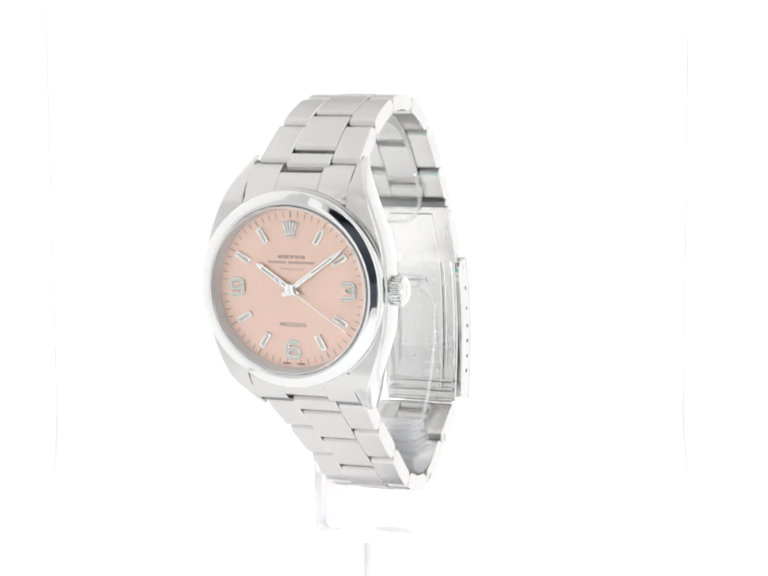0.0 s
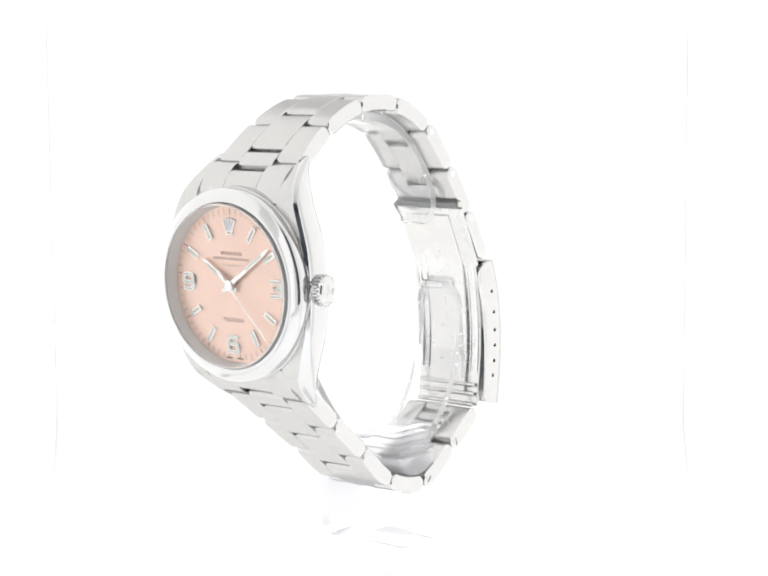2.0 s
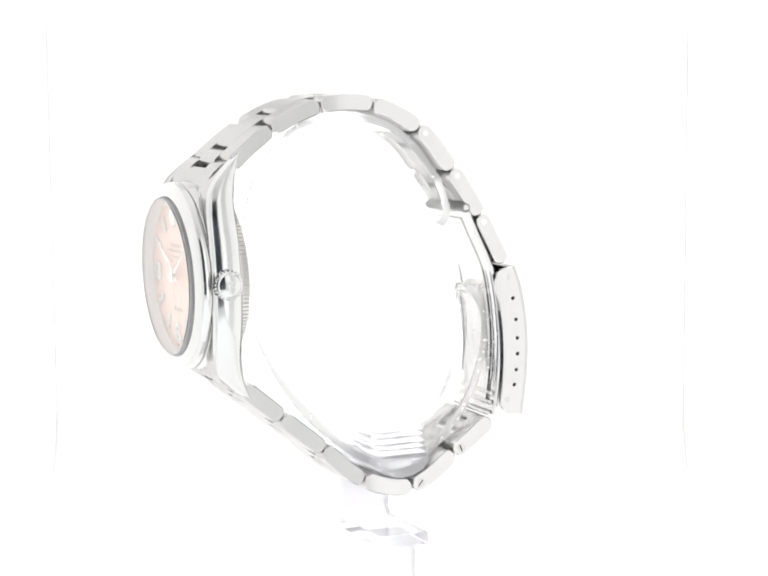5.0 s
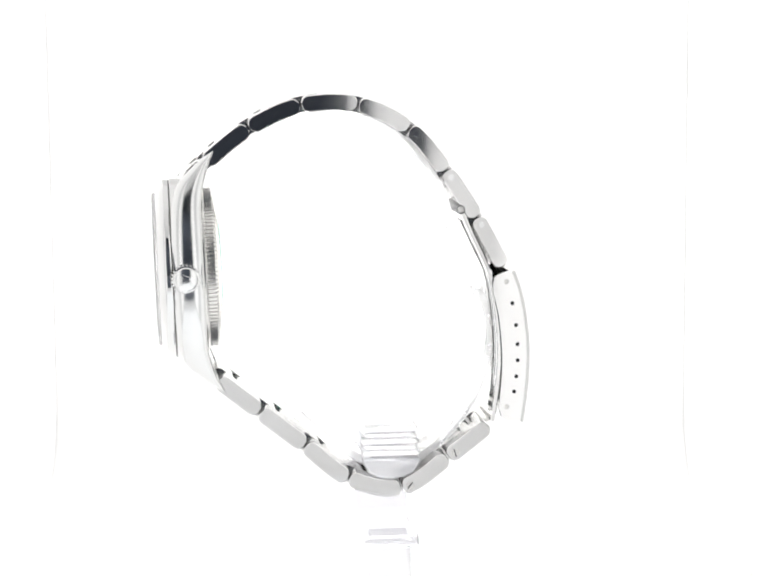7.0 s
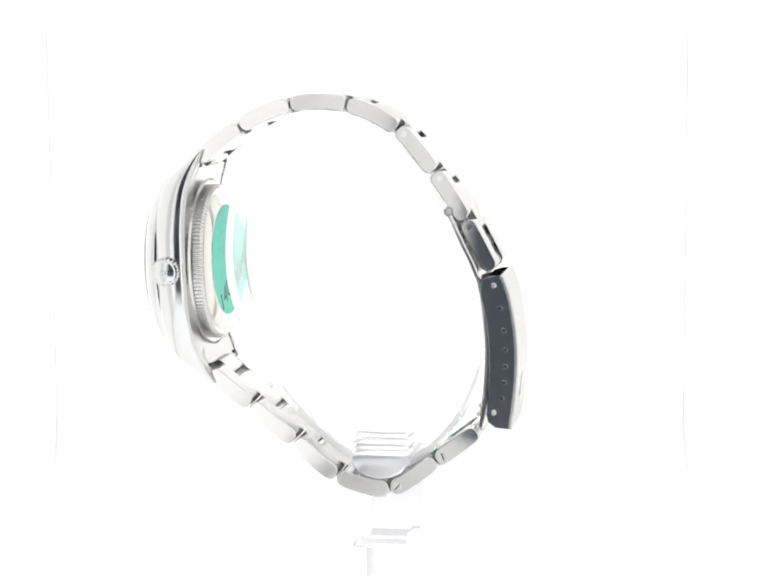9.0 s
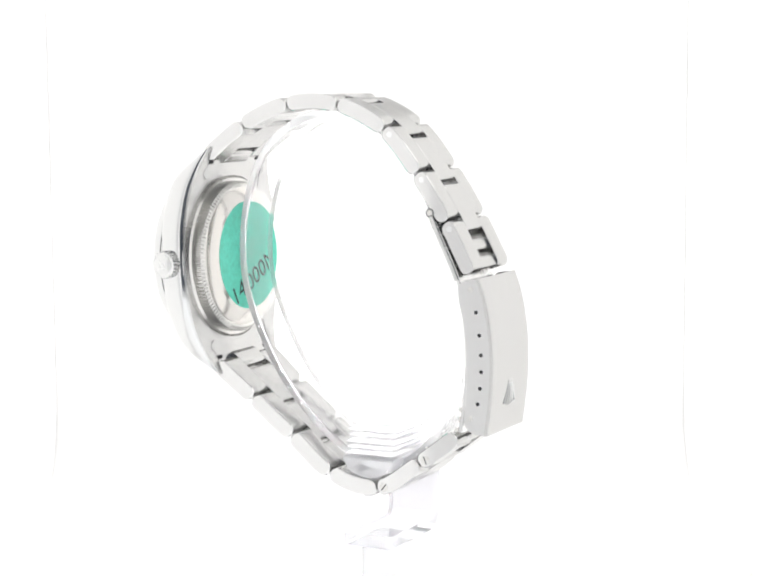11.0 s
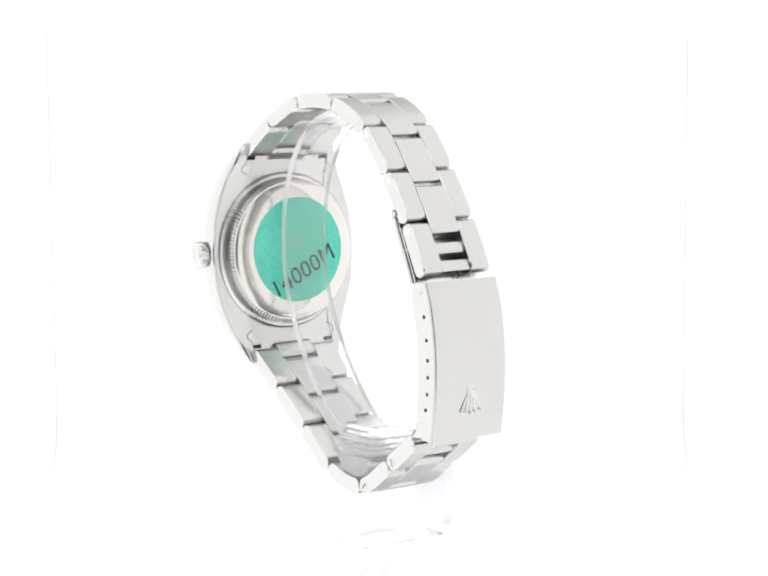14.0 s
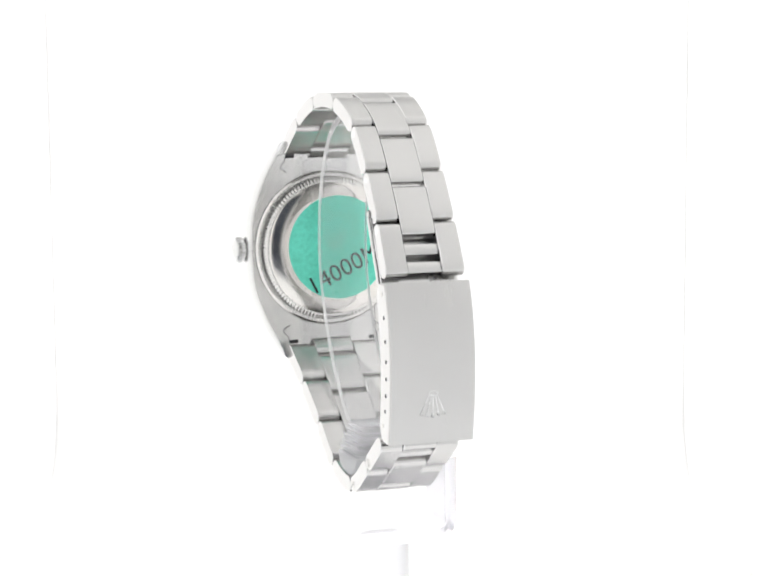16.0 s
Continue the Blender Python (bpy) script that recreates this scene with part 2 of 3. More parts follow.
def build_booth():
    t = 0.004
    # floor and back wall are one sheet with a soft bend
    line = [(BY0 / MM, -2.0)] + [(BY1 / MM - 30 + 30 * math.sin(a), 28 - 30 * math.cos(a)) for a in [i * math.pi / 16 for i in range(9)]] + [(BY1 / MM, BZ / MM)]
    bm = bmesh.new()
    plate(bm, line, 4.0, BX0 / MM - 3, BX1 / MM + 3)
    tagged(part("floor", bm, booth_white), "white matte sheet swept up from booth floor to back", "backdrop sheet", kind="structure")
    slab("wall_left", BX0 - t, BX0, BY0, BY1 + 0.006, -0.004, BZ + t, booth_white, "white side wall of a photo booth", "wall")
    slab("wall_right", BX1, BX1 + t, BY0, BY1 + 0.006, -0.004, BZ + t, booth_white, "white side wall of a photo booth", "wall")
    slab("ceiling", BX0 - 0.003, BX1 + 0.003, BY0 - 0.003, BY1 + 0.005, BZ, BZ + 0.003, booth_white, "white booth roof with an added fill light below", "ceiling")
    # front of the booth, with the opening through which the camera looks
    fx0, fx1, fz0, fz1 = -0.088, 0.087, 0.018, BZ - 0.015
    lab = "white front panel of a photo booth round its opening"
    slab("wall_front_left", BX0 - t, fx0, BY0 - t, BY0 + 0.0005, -0.004, BZ + 0.002, booth_white, lab, "wall")
    slab("wall_front_right", fx1, BX1 + t, BY0 - t, BY0 + 0.0005, -0.004, BZ + 0.002, booth_white, lab, "wall")
    slab("wall_front_low", fx0, fx1, BY0 - t, BY0 + 0.0005, -0.004, fz0, booth_white, lab, "wall")
    slab("wall_front_high", fx0, fx1, BY0 - t, BY0 + 0.0005, fz1, BZ + 0.002, booth_white, lab, "wall")
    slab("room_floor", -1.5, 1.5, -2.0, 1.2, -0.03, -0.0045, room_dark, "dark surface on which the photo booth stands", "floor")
    slab("room_wall_front", -1.5, 1.5, -2.05, -2.0, -0.03, 1.6, room_dark, "dark wall of the room outside the booth", "wall")
    slab("room_wall_back", -1.5, 1.5, 1.2, 1.25, -0.03, 1.6, room_dark, "dark wall of the room outside the booth", "wall")
    slab("room_wall_left", -1.55, -1.5, -2.05, 1.25, -0.03, 1.6, room_dark, "dark wall of the room outside the booth", "wall")
    slab("room_wall_right", 1.5, 1.55, -2.05, 1.25, -0.03, 1.6, room_dark, "dark wall of the room outside the booth", "wall")
    slab("room_ceiling", -1.55, 1.55, -2.05, 1.25, 1.6, 1.65, room_dark, "dark ceiling of the room outside the booth", "ceiling")


# ---- the acrylic stand ----
RING = [(11.2, 0.2), (11.9, 2.6), (8.85, 10.4), (1.7, 18.1), (-7.3, 20.9), (-14.6, 20.4), (-21.7, 16.0), (-26.3, 8.6), (-28.5, -1.3), (-27.9, -12.2),
        (-22.8, -24.6), (-15.6, -34.3), (-6.8, -41.6), (0.8, -44.2), (7.3, -42.2), (14.5, -34.9), (18.4, -26.6), (19.6, -19.2), (18.3, -13.0), (17.0, -12.2)]


def build_stand():
    stand = new("watch_stand")
    tagged(stand, "clear acrylic watch stand with an open ring", "watch stand")
    bm = bmesh.new()
    plate(bm, smooth_line(RING, 24), 1.5, -6.8, 3.2, 1)
    for end in (RING[0], RING[-1]):          # both ends are rounded tongues
        for v in bm.verts:
            d = math.hypot(v.co.y - end[0], v.co.z - end[1])
            if d < 5.0:
                v.co.x = -1.8 + (v.co.x + 1.8) * max(0.15, math.sqrt(max(0.0, 1 - (1 - d / 5.0) ** 2)))
    part("ring", bm, [acrylic, frosted], stand)
    # saddle: a rounded foot under thin ledges, added to draw its horizontal lines
    bm = bmesh.new()
    poly = [(-4.7, -42.0), (5.7, -42.0), (5.7, -43.0), (4.6, -44.6), (2.6, -45.5), (0.5, -45.8), (-1.6, -45.5), (-3.6, -44.6), (-4.7, -43.0)]
    prism(bm, poly, -9.6, 7.6, 0.3, (0, 0))
    saddle = part("saddle", bm, saddle_acrylic, stand, "clear rounded saddle")
    for k, (z, w, q) in enumerate(((-41.0, 0.8, 0.0), (-40.0, 0.6, 0.3), (-39.0, 0.75, -0.1), (-37.9, 0.55, 0.35), (-36.9, 0.7, 0.1))):
        bm = bmesh.new()
        box(bm, -9.4 + 0.4 * k, 7.4 - 0.4 * k, -4.6 + q, 5.6 - q, z - w / 2, z + w / 2, 0.12)
        part("ledge", bm, ledge_acrylic, saddle)
    # the bracket goes down beside the bracelet and back under it
    path = [(-11.3, -43.2), (-11.3, -54.9)] + [(-8.6 - 2.7 * math.cos(a), -54.9 - 2.7 * math.sin(a)) for a in [i * math.pi / 16 for i in range(1, 9)]] + [(7.6, -57.6)]
    bm = bmesh.new()
    plate(bm, path, 2.4, -4.6, 5.4)
    bmesh.ops.transform(bm, matrix=Matrix.Rotation(radians(90), 4, "Z"), verts=bm.verts)
    bmesh.ops.scale(bm, vec=(-1, 1, 1), verts=bm.verts)
    part("bracket", bm, pale_acrylic, stand)
    bm = bmesh.new()
    box(bm, -3.3, 4.1, -2.9, 4.5, -FLOOR / MM + 3, -58.9, 0.5)
    part("column", bm, column_acrylic, stand)
    bm = bmesh.new()
    box(bm, -24, 25, -23, 25, -FLOOR / MM + 0.2, -FLOOR / MM + 3.2, 0.5)
    part("base_plate", bm, pale_acrylic, stand)
    for piece in list(stand.children) + list(saddle.children):      # clear all through: light goes on to the watch
        piece.visible_shadow = False
    return stand


# ---- the wristwatch ----
TOP = [(-32.9, 12.9), (-24.9, 19.06), (-15.55, 23.0), (-5.18, 23.01), (4.09, 18.59), (10.75, 10.88), (16.4, 2.27), (21.3, -6.9)]
LOW = [(-31.2, -26.0), (-23.58, -32.25), (-15.39, -38.85), (-7.46, -45.22), (2.32, -47.32), (10.92, -41.97), (18.59, -36.16)]


def build_case(watch):
    bm = bmesh.new()
    lathe(bm, [(13.0, 0.6), (14.4, 0.6), (14.4, 0.26), (16.5, 0.26), (16.75, 0.45), (16.75, 5.3), (16.3, 5.6), (13.0, 5.6)], 128, True, [0, 0, 0, 0, 1, 1, 0])
    zs = [0, 3, 6, 8, 10, 12, 14, 15.5, 17, 18.2, 19.2, 20.1, 20.8, 21.3, 21.6]
    tz = [0, 6, 10, 14, 17.5, 20, 21.2, 21.6]
    tx = [17.3, 16.9, 15.9, 14.4, 12.8, 11.5, 10.9, 10.4]
    fz, fy = [0, 8, 12, 14.5, 16.5, 19.2, 20.5, 21.6], [0.3, 0.35, 0.6, 1.1, 2.0, 4.8, 6.4, 8.0]
    kz, ky = [0, 12, 16, 19, 21.6], [5.7, 5.75, 6.4, 7.4, 8.6]
    def curve(z, za, va):
        line = smooth_line(list(zip(za, va)), 8)
        return float(np.interp(z, [p[0] for p in line], [p[1] for p in line]))
    allz = [-z for z in reversed(zs[1:])] + zs
    for side in (-1, 1):
        loops = []
        for z in allz:
            xo, yf, yb = curve(abs(z), tz, tx), curve(abs(z), fz, fy), curve(abs(z), kz, ky)
            d = yb - yf
            xi = max(9.42, math.sqrt(max(0.0, 14.42 ** 2 - z * z)))
            sec = [(xi, yf + 0.05), (xo - 1.1, yf)] + [(xo - 0.95 + 0.95 * math.sin(u), yf + d * (0.5 - 0.46 * math.cos(u))) for u in [radians(18 + 14.4 * q) for q in range(11)]] + [(xo - 0.95, yb), (xi, yb)]
            loops.append([(side * x, y, z) for x, y in sec])
        rows = [[bm.verts.new(p) for p in lp] for lp in loops]
        n = len(rows[0])
        for i in range(len(rows) - 1):
            for j in range(n):
                f = bm.faces.new((rows[i][j], rows[i][(j + 1) % n], rows[i + 1][(j + 1) % n], rows[i + 1][j]))
                f.material_index = 0 if j in (0, n - 2, n - 3) else 1
        bm.faces.new(rows[0]), bm.faces.new(rows[-1])
    part("case", bm, [brushed, flank_steel], watch, "steel case with brushed lugs and polished flanks", CASE, 30)

    bm = bmesh.new()
    tube_ring(bm, [(14.1, -1.9), (14.16, -2.2), (14.35, -2.3), (14.7, -2.3), (15.0, -2.22), (15.25, -2.08), (15.6, -1.88), (16.0, -1.65), (16.35, -1.42), (16.52, -1.15), (16.6, -0.75), (16.62, -0.35), (16.6, 0.0), (16.55, 0.12), (16.2, 0.18), (16.1, 0.3), (14.1, 0.3)])
    part("bezel", bm, bezel_steel, watch, "smooth polished steel bezel", CASE, 50)
    bm = bmesh.new()
    tube_ring(bm, [(14.08, -1.88), (14.08, -0.06), (13.3, -0.06), (13.35, -0.3), (13.85, -1.88)])
    part("rehaut", bm, silver_paint, watch, "sloping silver ring round the dial", CASE, 40)
    bm = bmesh.new()
    lathe(bm, [(13.85, -1.9), (14.06, -1.95), (14.06, -2.7), (13.8, -2.92), (13.5, -2.96)], 96, True, [0, 1, 1, 0])
    c = part("crystal", bm, [sapphire, crystal_edge], watch, "clear flat crystal", CASE, 30)
    c.visible_shadow = False
    bm = bmesh.new()
    lathe(bm, [(13.9, 0.4), (13.9, 0.0)], 96)
    dial = part("dial", bm, dial_paint, watch, "salmon pink sunburst dial with silver markers", CASE)

    def on_dial(name, b, mat, label="", parent=None):
        return part(name, b, mat, parent or dial, label, CASE)

    for k in range(60):
        if k % 5 == 0 and k in (15, 30, 45):
            continue
        bm = bmesh.new()
        a = 2 * math.pi * k / 60
        w = 0.1 if k % 5 else 0.16
        box(bm, -w / 2, w / 2, -0.012, 0.0, 12.0, 13.0, 0, Matrix.Rotation(a, 4, "Y"))
        on_dial("minute_tick", bm, ink)
    for k in (1, 2, 4, 5, 7, 8, 10, 11):
        rot = Matrix.Rotation(2 * math.pi * k / 12, 4, "Y")
        bm = bmesh.new()
        box(bm, -0.52, 0.52, -0.42, 0.0, 8.75, 11.55, 0.1, rot)
        mk = on_dial("hour_marker", bm, polished, "silver baton marker with cream filling")
        bm = bmesh.new()
        box(bm, -0.3, 0.3, -0.455, -0.3, 9.0, 11.3, 0.02, rot)
        part("filling", bm, lume, mk, "", CASE)

    def arc(cx, cz, rx, rz, a0, a1, n=12):
        return [(cx + rx * math.cos(radians(a0 + (a1 - a0) * i / n)), cz + rz * math.sin(radians(a0 + (a1 - a0) * i / n))) for i in range(n + 1)]
    six = arc(0.15, 0.75, 1.0, 0.55, 20, 90, 5) + arc(-0.35, 0.35, 0.75, 0.95, 95, 180, 6) + [(-1.1, -0.4)] + arc(-0.45, -0.75, 0.65, 0.55, 180, 270, 5) \
        + arc(0.45, -0.75, 0.65, 0.55, 270, 360, 5) + arc(0.45, -0.4, 0.65, 0.5, 0, 90, 5) + [(-0.4, 0.1), (-1.05, 0.1)]
    three = [(-1.1, 1.2)] + arc(0.35, 0.7, 0.75, 0.5, 90, 0, 5) + arc(0.3, 0.5, 0.8, 0.45, 0, -85, 5) + [(-0.3, 0.05), (0.3, 0.02)] \
        + arc(0.35, -0.55, 0.78, 0.55, 85, 0, 5) + arc(0.35, -0.75, 0.78, 0.5, 0, -90, 5) + [(-1.1, -1.25)]
    for name, pts, cx, cz, sgn in (("numeral_six", six, 0.0, -10.2, 1), ("numeral_nine", six, -10.15, 0.0, -1), ("numeral_three", three, 10.15, 0.0, 1)):
        p2 = [(cx + sgn * x, cz + sgn * z) for x, z in pts]
        bm = bmesh.new()
        stroke(bm, p2, 0.74, -0.42, 0.0)
        mk = on_dial(name, bm, polished, "applied silver numeral with cream filling")
        bm = bmesh.new()
        stroke(bm, p2, 0.40, -0.455, -0.3)
        part("filling", bm, lume, mk, "", CASE)
    # applied silver emblem at twelve: five fanned prongs on a rounded foot
    bm = bmesh.new()
    for k in range(-2, 3):
        tip = (k * 0.62, 11.35 - 0.16 * abs(k))
        stroke(bm, [(k * 0.28, 9.2), ((k * 0.28 + tip[0]) / 2, (9.2 + tip[1]) / 2), tip], 0.34, -0.4, 0.0)
        stroke(bm, [(tip[0] + 0.2 * math.cos(a), tip[1] + 0.2 * math.sin(a)) for a in [i * math.pi / 4 for i in range(9)]], 0.2, -0.42, 0.0)
    stroke(bm, [(0.75 * math.cos(a), 8.95 + 0.28 * math.sin(a)) for a in [i * math.pi / 8 for i in range(17)]], 0.26, -0.4, 0.0)
    on_dial("emblem", bm, polished, "applied silver five-pronged emblem")
    flat = lambda x, z: Matrix.Translation((x, -0.02, z)) @ Matrix.Rotation(radians(90), 4, "X")
    # maker's lines stay plain bars
    bm = bmesh.new()
    x = -2.45
    for w in (0.85, 0.95, 0.8, 0.8, 0.9):
        box(bm, x, x + w, -0.02, 0.0, 5.1, 5.7)
        x += w + 0.16
    on_dial("print_line", bm, pale_ink, "brown maker's line on the dial")
    bm = bmesh.new()
    x = -4.3
    for w in (0.6, 0.5, 0.5, 0.5, 0.5, 0.6, -0.35, 0.55, 0.5, 0.6, 0.5, 0.5, 0.5, 0.55, 0.5, 0.5):
        if w > 0:
            box(bm, x, x + w - 0.08, -0.02, 0.0, 4.25, 4.7)
            x += w + 0.02
        else:
            x -= w
    on_dial("print_line", bm, pale_ink, "brown small line on the dial")
    bm = bmesh.new()
    stroke(bm, [(-2.2 + 4.4 * i / 24, 3.35 + (0.34 if i % 8 < 2 else 0.12) * math.sin(i * 1.9)) for i in range(25)], 0.1, -0.02, 0.0)
    on_dial("print_line", bm, ink, "dark script line on the dial")
    on_dial("print_line", lettering("PRECISION", 1.0, 0.01, flat(0.0, -6.05)), ink, "dark lettering on the dial")
    for s in (-1, 1):
        bm = bmesh.new()
        box(bm, s * 1.3 - 0.75, s * 1.3 + 0.75, -0.015, 0.0, -12.75, -12.5)
        on_dial("print_line", bm, ink)

    # hour and minute pointers, parallel-sided with a cream line
    def pointer(name, length, tail, w, y, a):
        b = bmesh.new()
        pts = [(-w, -tail), (w, -tail), (w * 1.05, length * 0.25), (w, length * 0.86), (0.05, length), (-0.05, length), (-w, length * 0.86), (-w * 1.05, length * 0.25)]
        loops = [[(px, y, pz) for px, pz in pts], [(px, y - 0.1, pz) for px, pz in pts], [(px * 0.7, y - 0.16, pz * 0.98) for px, pz in pts]]
        rings(b, loops)
        ob = part(name, b, polished, watch, "slim polished steel pointer", None)
        b = bmesh.new()
        box(b, -w * 0.5, w * 0.5, y - 0.18, y - 0.1, length * 0.42, length * 0.82)
        part("filling", b, lume, ob)
        return ob
    hour = pointer("hour_pointer", 7.7, 1.6, 0.42, -0.6, 0)
    minute = pointer("minute_pointer", 11.8, 1.8, 0.36, -0.8, 0)
    bm = bmesh.new()
    box(bm, -0.09, 0.09, -1.15, -1.08, -3.2, 11.9)
    box(bm, -0.3, 0.3, -1.15, -1.08, -3.4, -1.6, 0.03)
    lathe(bm, [(0.95, -0.5), (0.95, -1.16), (0.8, -1.24), (0.3, -1.28)], 32)
    second = part("second_pointer", bm, polished, watch, "thin polished steel second pointer")

    # crown at three
    bm = bmesh.new()
    n = 96
    prof = [(2.0, 16.0), (2.0, 17.2), (2.35, 17.3), (2.62, 17.6), (2.62, 18.75), (2.35, 19.0), (2.1, 19.05), (1.9, 19.3), (1.2, 19.55), (0.1, 19.65)]
    loops = []
    for k, (r, x) in enumerate(prof):
        loops.append([(x, 2.5 + (r - (0.3 if k in (3, 4) and i % 4 in (0, 1) else 0)) * math.cos(2 * math.pi * i / n),
                       (r - (0.3 if k in (3, 4) and i % 4 in (0, 1) else 0)) * math.sin(2 * math.pi * i / n)) for i in range(n)])
    rings(bm, loops)
    cr = part("crown", bm, flank_steel, watch, "fluted polished steel winding crown", CASE, 25)
    bm = bmesh.new()
    for k in range(-2, 3):
        stroke(bm, [(k * 0.18, -0.5), (k * 0.3, 0.1), (k * 0.42, 0.75 - 0.06 * abs(k))], 0.16, -0.12, 0.0)
    stroke(bm, [(-0.5, -0.62), (0.5, -0.62)], 0.2, -0.12, 0.0)
    bmesh.ops.transform(bm, matrix=Matrix.Translation((19.58, 2.5, 0)) @ Matrix.Rotation(radians(90), 4, "Z") @ Matrix.Rotation(radians(-80), 4, "Y"), verts=bm.verts)
    part("emblem", bm, polished, cr, "raised emblem", CASE)

    # back: outer ring, fluted ring, lid, sticker
    bm = bmesh.new()
    tube_ring(bm, [(15.6, 5.5), (15.6, 6.0), (15.2, 6.35), (14.4, 6.35), (14.0, 5.5)])
    part("back_ring", bm, satin, watch, "", CASE, 30)
    bm = bmesh.new()
    lathe(bm, [(14.3, 6.2), (14.55, 6.4), (14.55, 7.75), (13.75, 8.15)], 480, True, None,
          lambda i, k: -0.32 if k in (1, 2) and i % 4 in (0, 1) else 0.0)
    part("fluted_ring", bm, satin, watch, "fluted edge of the case back", CASE, 20)
    bm = bmesh.new()
    lathe(bm, [(13.6, 7.7), (13.55, 8.05), (13.2, 8.3), (11.6, 8.75), (10.6, 8.87)], 128)
    part("back_lid", bm, lid_steel, watch, "plain satin steel case back", CASE, 30)
    bm = bmesh.new()
    lathe(bm, [(10.45, 8.85), (10.45, 8.94), (10.35, 8.97)], 96)
    bmesh.ops.translate(bm, vec=(-0.9, 0, 0.2), verts=bm.verts)
    st = part("sticker", bm, green_foil, watch, "green foil sticker with printed digits", CASE)
    back = lambda x, z, a: Matrix.Translation((x, 8.982, z)) @ Matrix.Rotation(radians(180), 4, "Z") @ Matrix.Rotation(radians(90), 4, "X") @ Matrix.Rotation(radians(a), 4, "Z")
    part("print_line", lettering("14000M", 5.1, 0.008, back(-1.9, -4.3, 27)), sticker_ink, st, "dark printed digits", CASE)
    bm = bmesh.new()
    for k in range(-2, 3):
        stroke(bm, [(k * 0.5, 0.2), (k * 0.85, 1.6), (k * 1.2, 3.2 - 0.2 * abs(k))], 0.42, -0.01, 0.0)
    stroke(bm, [(-1.2, -0.3), (1.2, -0.3)], 0.4, -0.01, 0.0)
    bmesh.ops.transform(bm, matrix=Matrix.Translation((-0.4, 8.982, 0.4)) @ Matrix.Rotation(radians(180), 4, "Z") @ Matrix.Rotation(radians(-10), 4, "Y"), verts=bm.verts)
    part("emblem", bm, pale_green, st, "pale printed emblem", CASE)

    # end pieces between the lugs
    for s, lab in ((1, "upper"), (-1, "lower")):
        def back_y(z):
            return curve(abs(z), kz, ky) - 0.12
        bm = bmesh.new()
        poly = [(1.1, 14.2), (1.55, 15.2), (2.4, 16.8), (3.65, 18.5), (5.2, 19.85), (6.4, 20.3), (7.0, 20.0), (6.2, 17.0), (5.6, 14.5)]
        prism(bm, [(y, s * z) for y, z in poly], -9.36, -3.86, 0.06, (1, 0))
        prism(bm, [(y, s * z) for y, z in poly], 3.86, 9.36, 0.06, (1, 0))
        mid = [(1.08, 14.2), (1.53, 15.2), (2.38, 16.8), (3.62, 18.5), (4.5, 19.0), (6.2, 18.6), (6.2, 17.0), (5.6, 14.5)]
        prism(bm, [(y, s * z) for y, z in mid], -3.84, 3.84, 0.06, (1, 0))
        part("end_link", bm, [brushed, satin], watch, "brushed steel end link between the lugs", CASE, 30)
        # flat underside of the end link, bounded by the round back
        bm = bmesh.new()
        loops = []
        for k in range(33):
            x = -9.38 + 18.76 * k / 32
            zi = math.sqrt(15.7 ** 2 - x * x)
            zs2 = [zi + (20.1 - zi) * q / 6 for q in range(7)]
            loops.append([(x, back_y(z), s * z) for z in zs2] + [(x, back_y(20.1) - 0.5, s * 20.4), (x, back_y(zi) - 0.6, s * zi)])
        rings(bm, loops)
        part("end_link_underside", bm, brushed, watch, "flat satin underside of the end link", CASE, 30)
        bm = bmesh.new()
        cyl_x(bm, -9.4, 9.4, 7.0, s * 20.35, 0.45, 16)
        part("spring_bar", bm, black_steel, watch, "", CASE)
        for e in (-1, 1):
            # solid near-black block, colour in place of the slot's shade
            bm = bmesh.new()
            box(bm, *sorted((e * 7.5, e * 9.4)), back_y(18.6) - 0.3, back_y(18.6) + 0.14, *sorted((s * 19.1, s * 18.25)), 0.12)
            part("lug_slot", bm, recess_shade, watch, "", CASE)
            bm = bmesh.new()
            seam = [(e * 9.4, s * 19.9), (e * 9.4, s * 18.6), (e * 9.45, s * 17.4)] + [(e * (9.5 + 0.75 * math.sin(q)), s * (16.55 + 0.8 * math.cos(q))) for q in [radians(15 + 25 * i) for i in range(7)]] + [(e * 8.9, s * 15.35)]
            stroke(bm, seam, 0.16, -0.16, 0.05)
            for v in bm.verts:
                v.co.y = back_y(v.co.z) + 0.12 - v.co.y * 0.3
            part("lug_seam", bm, black_steel, watch, "", CASE)
        bm = bmesh.new()
        box(bm, -3.9, 3.9, back_y(19) - 0.2, back_y(19) + 0.35, s * 19.3 - 0.75, s * 19.3 + 0.75, 0.1)
        part("bar_tab", bm, satin, watch, "", CASE)
        bm = bmesh.new()
        box(bm, -4.0, 4.0, back_y(18) - 0.3, back_y(18) + 0.13, s * 18.35 - 0.16, s * 18.35 + 0.16)
        part("tab_gap", bm, black_steel, watch, "", CASE)
    return hour, minute, second


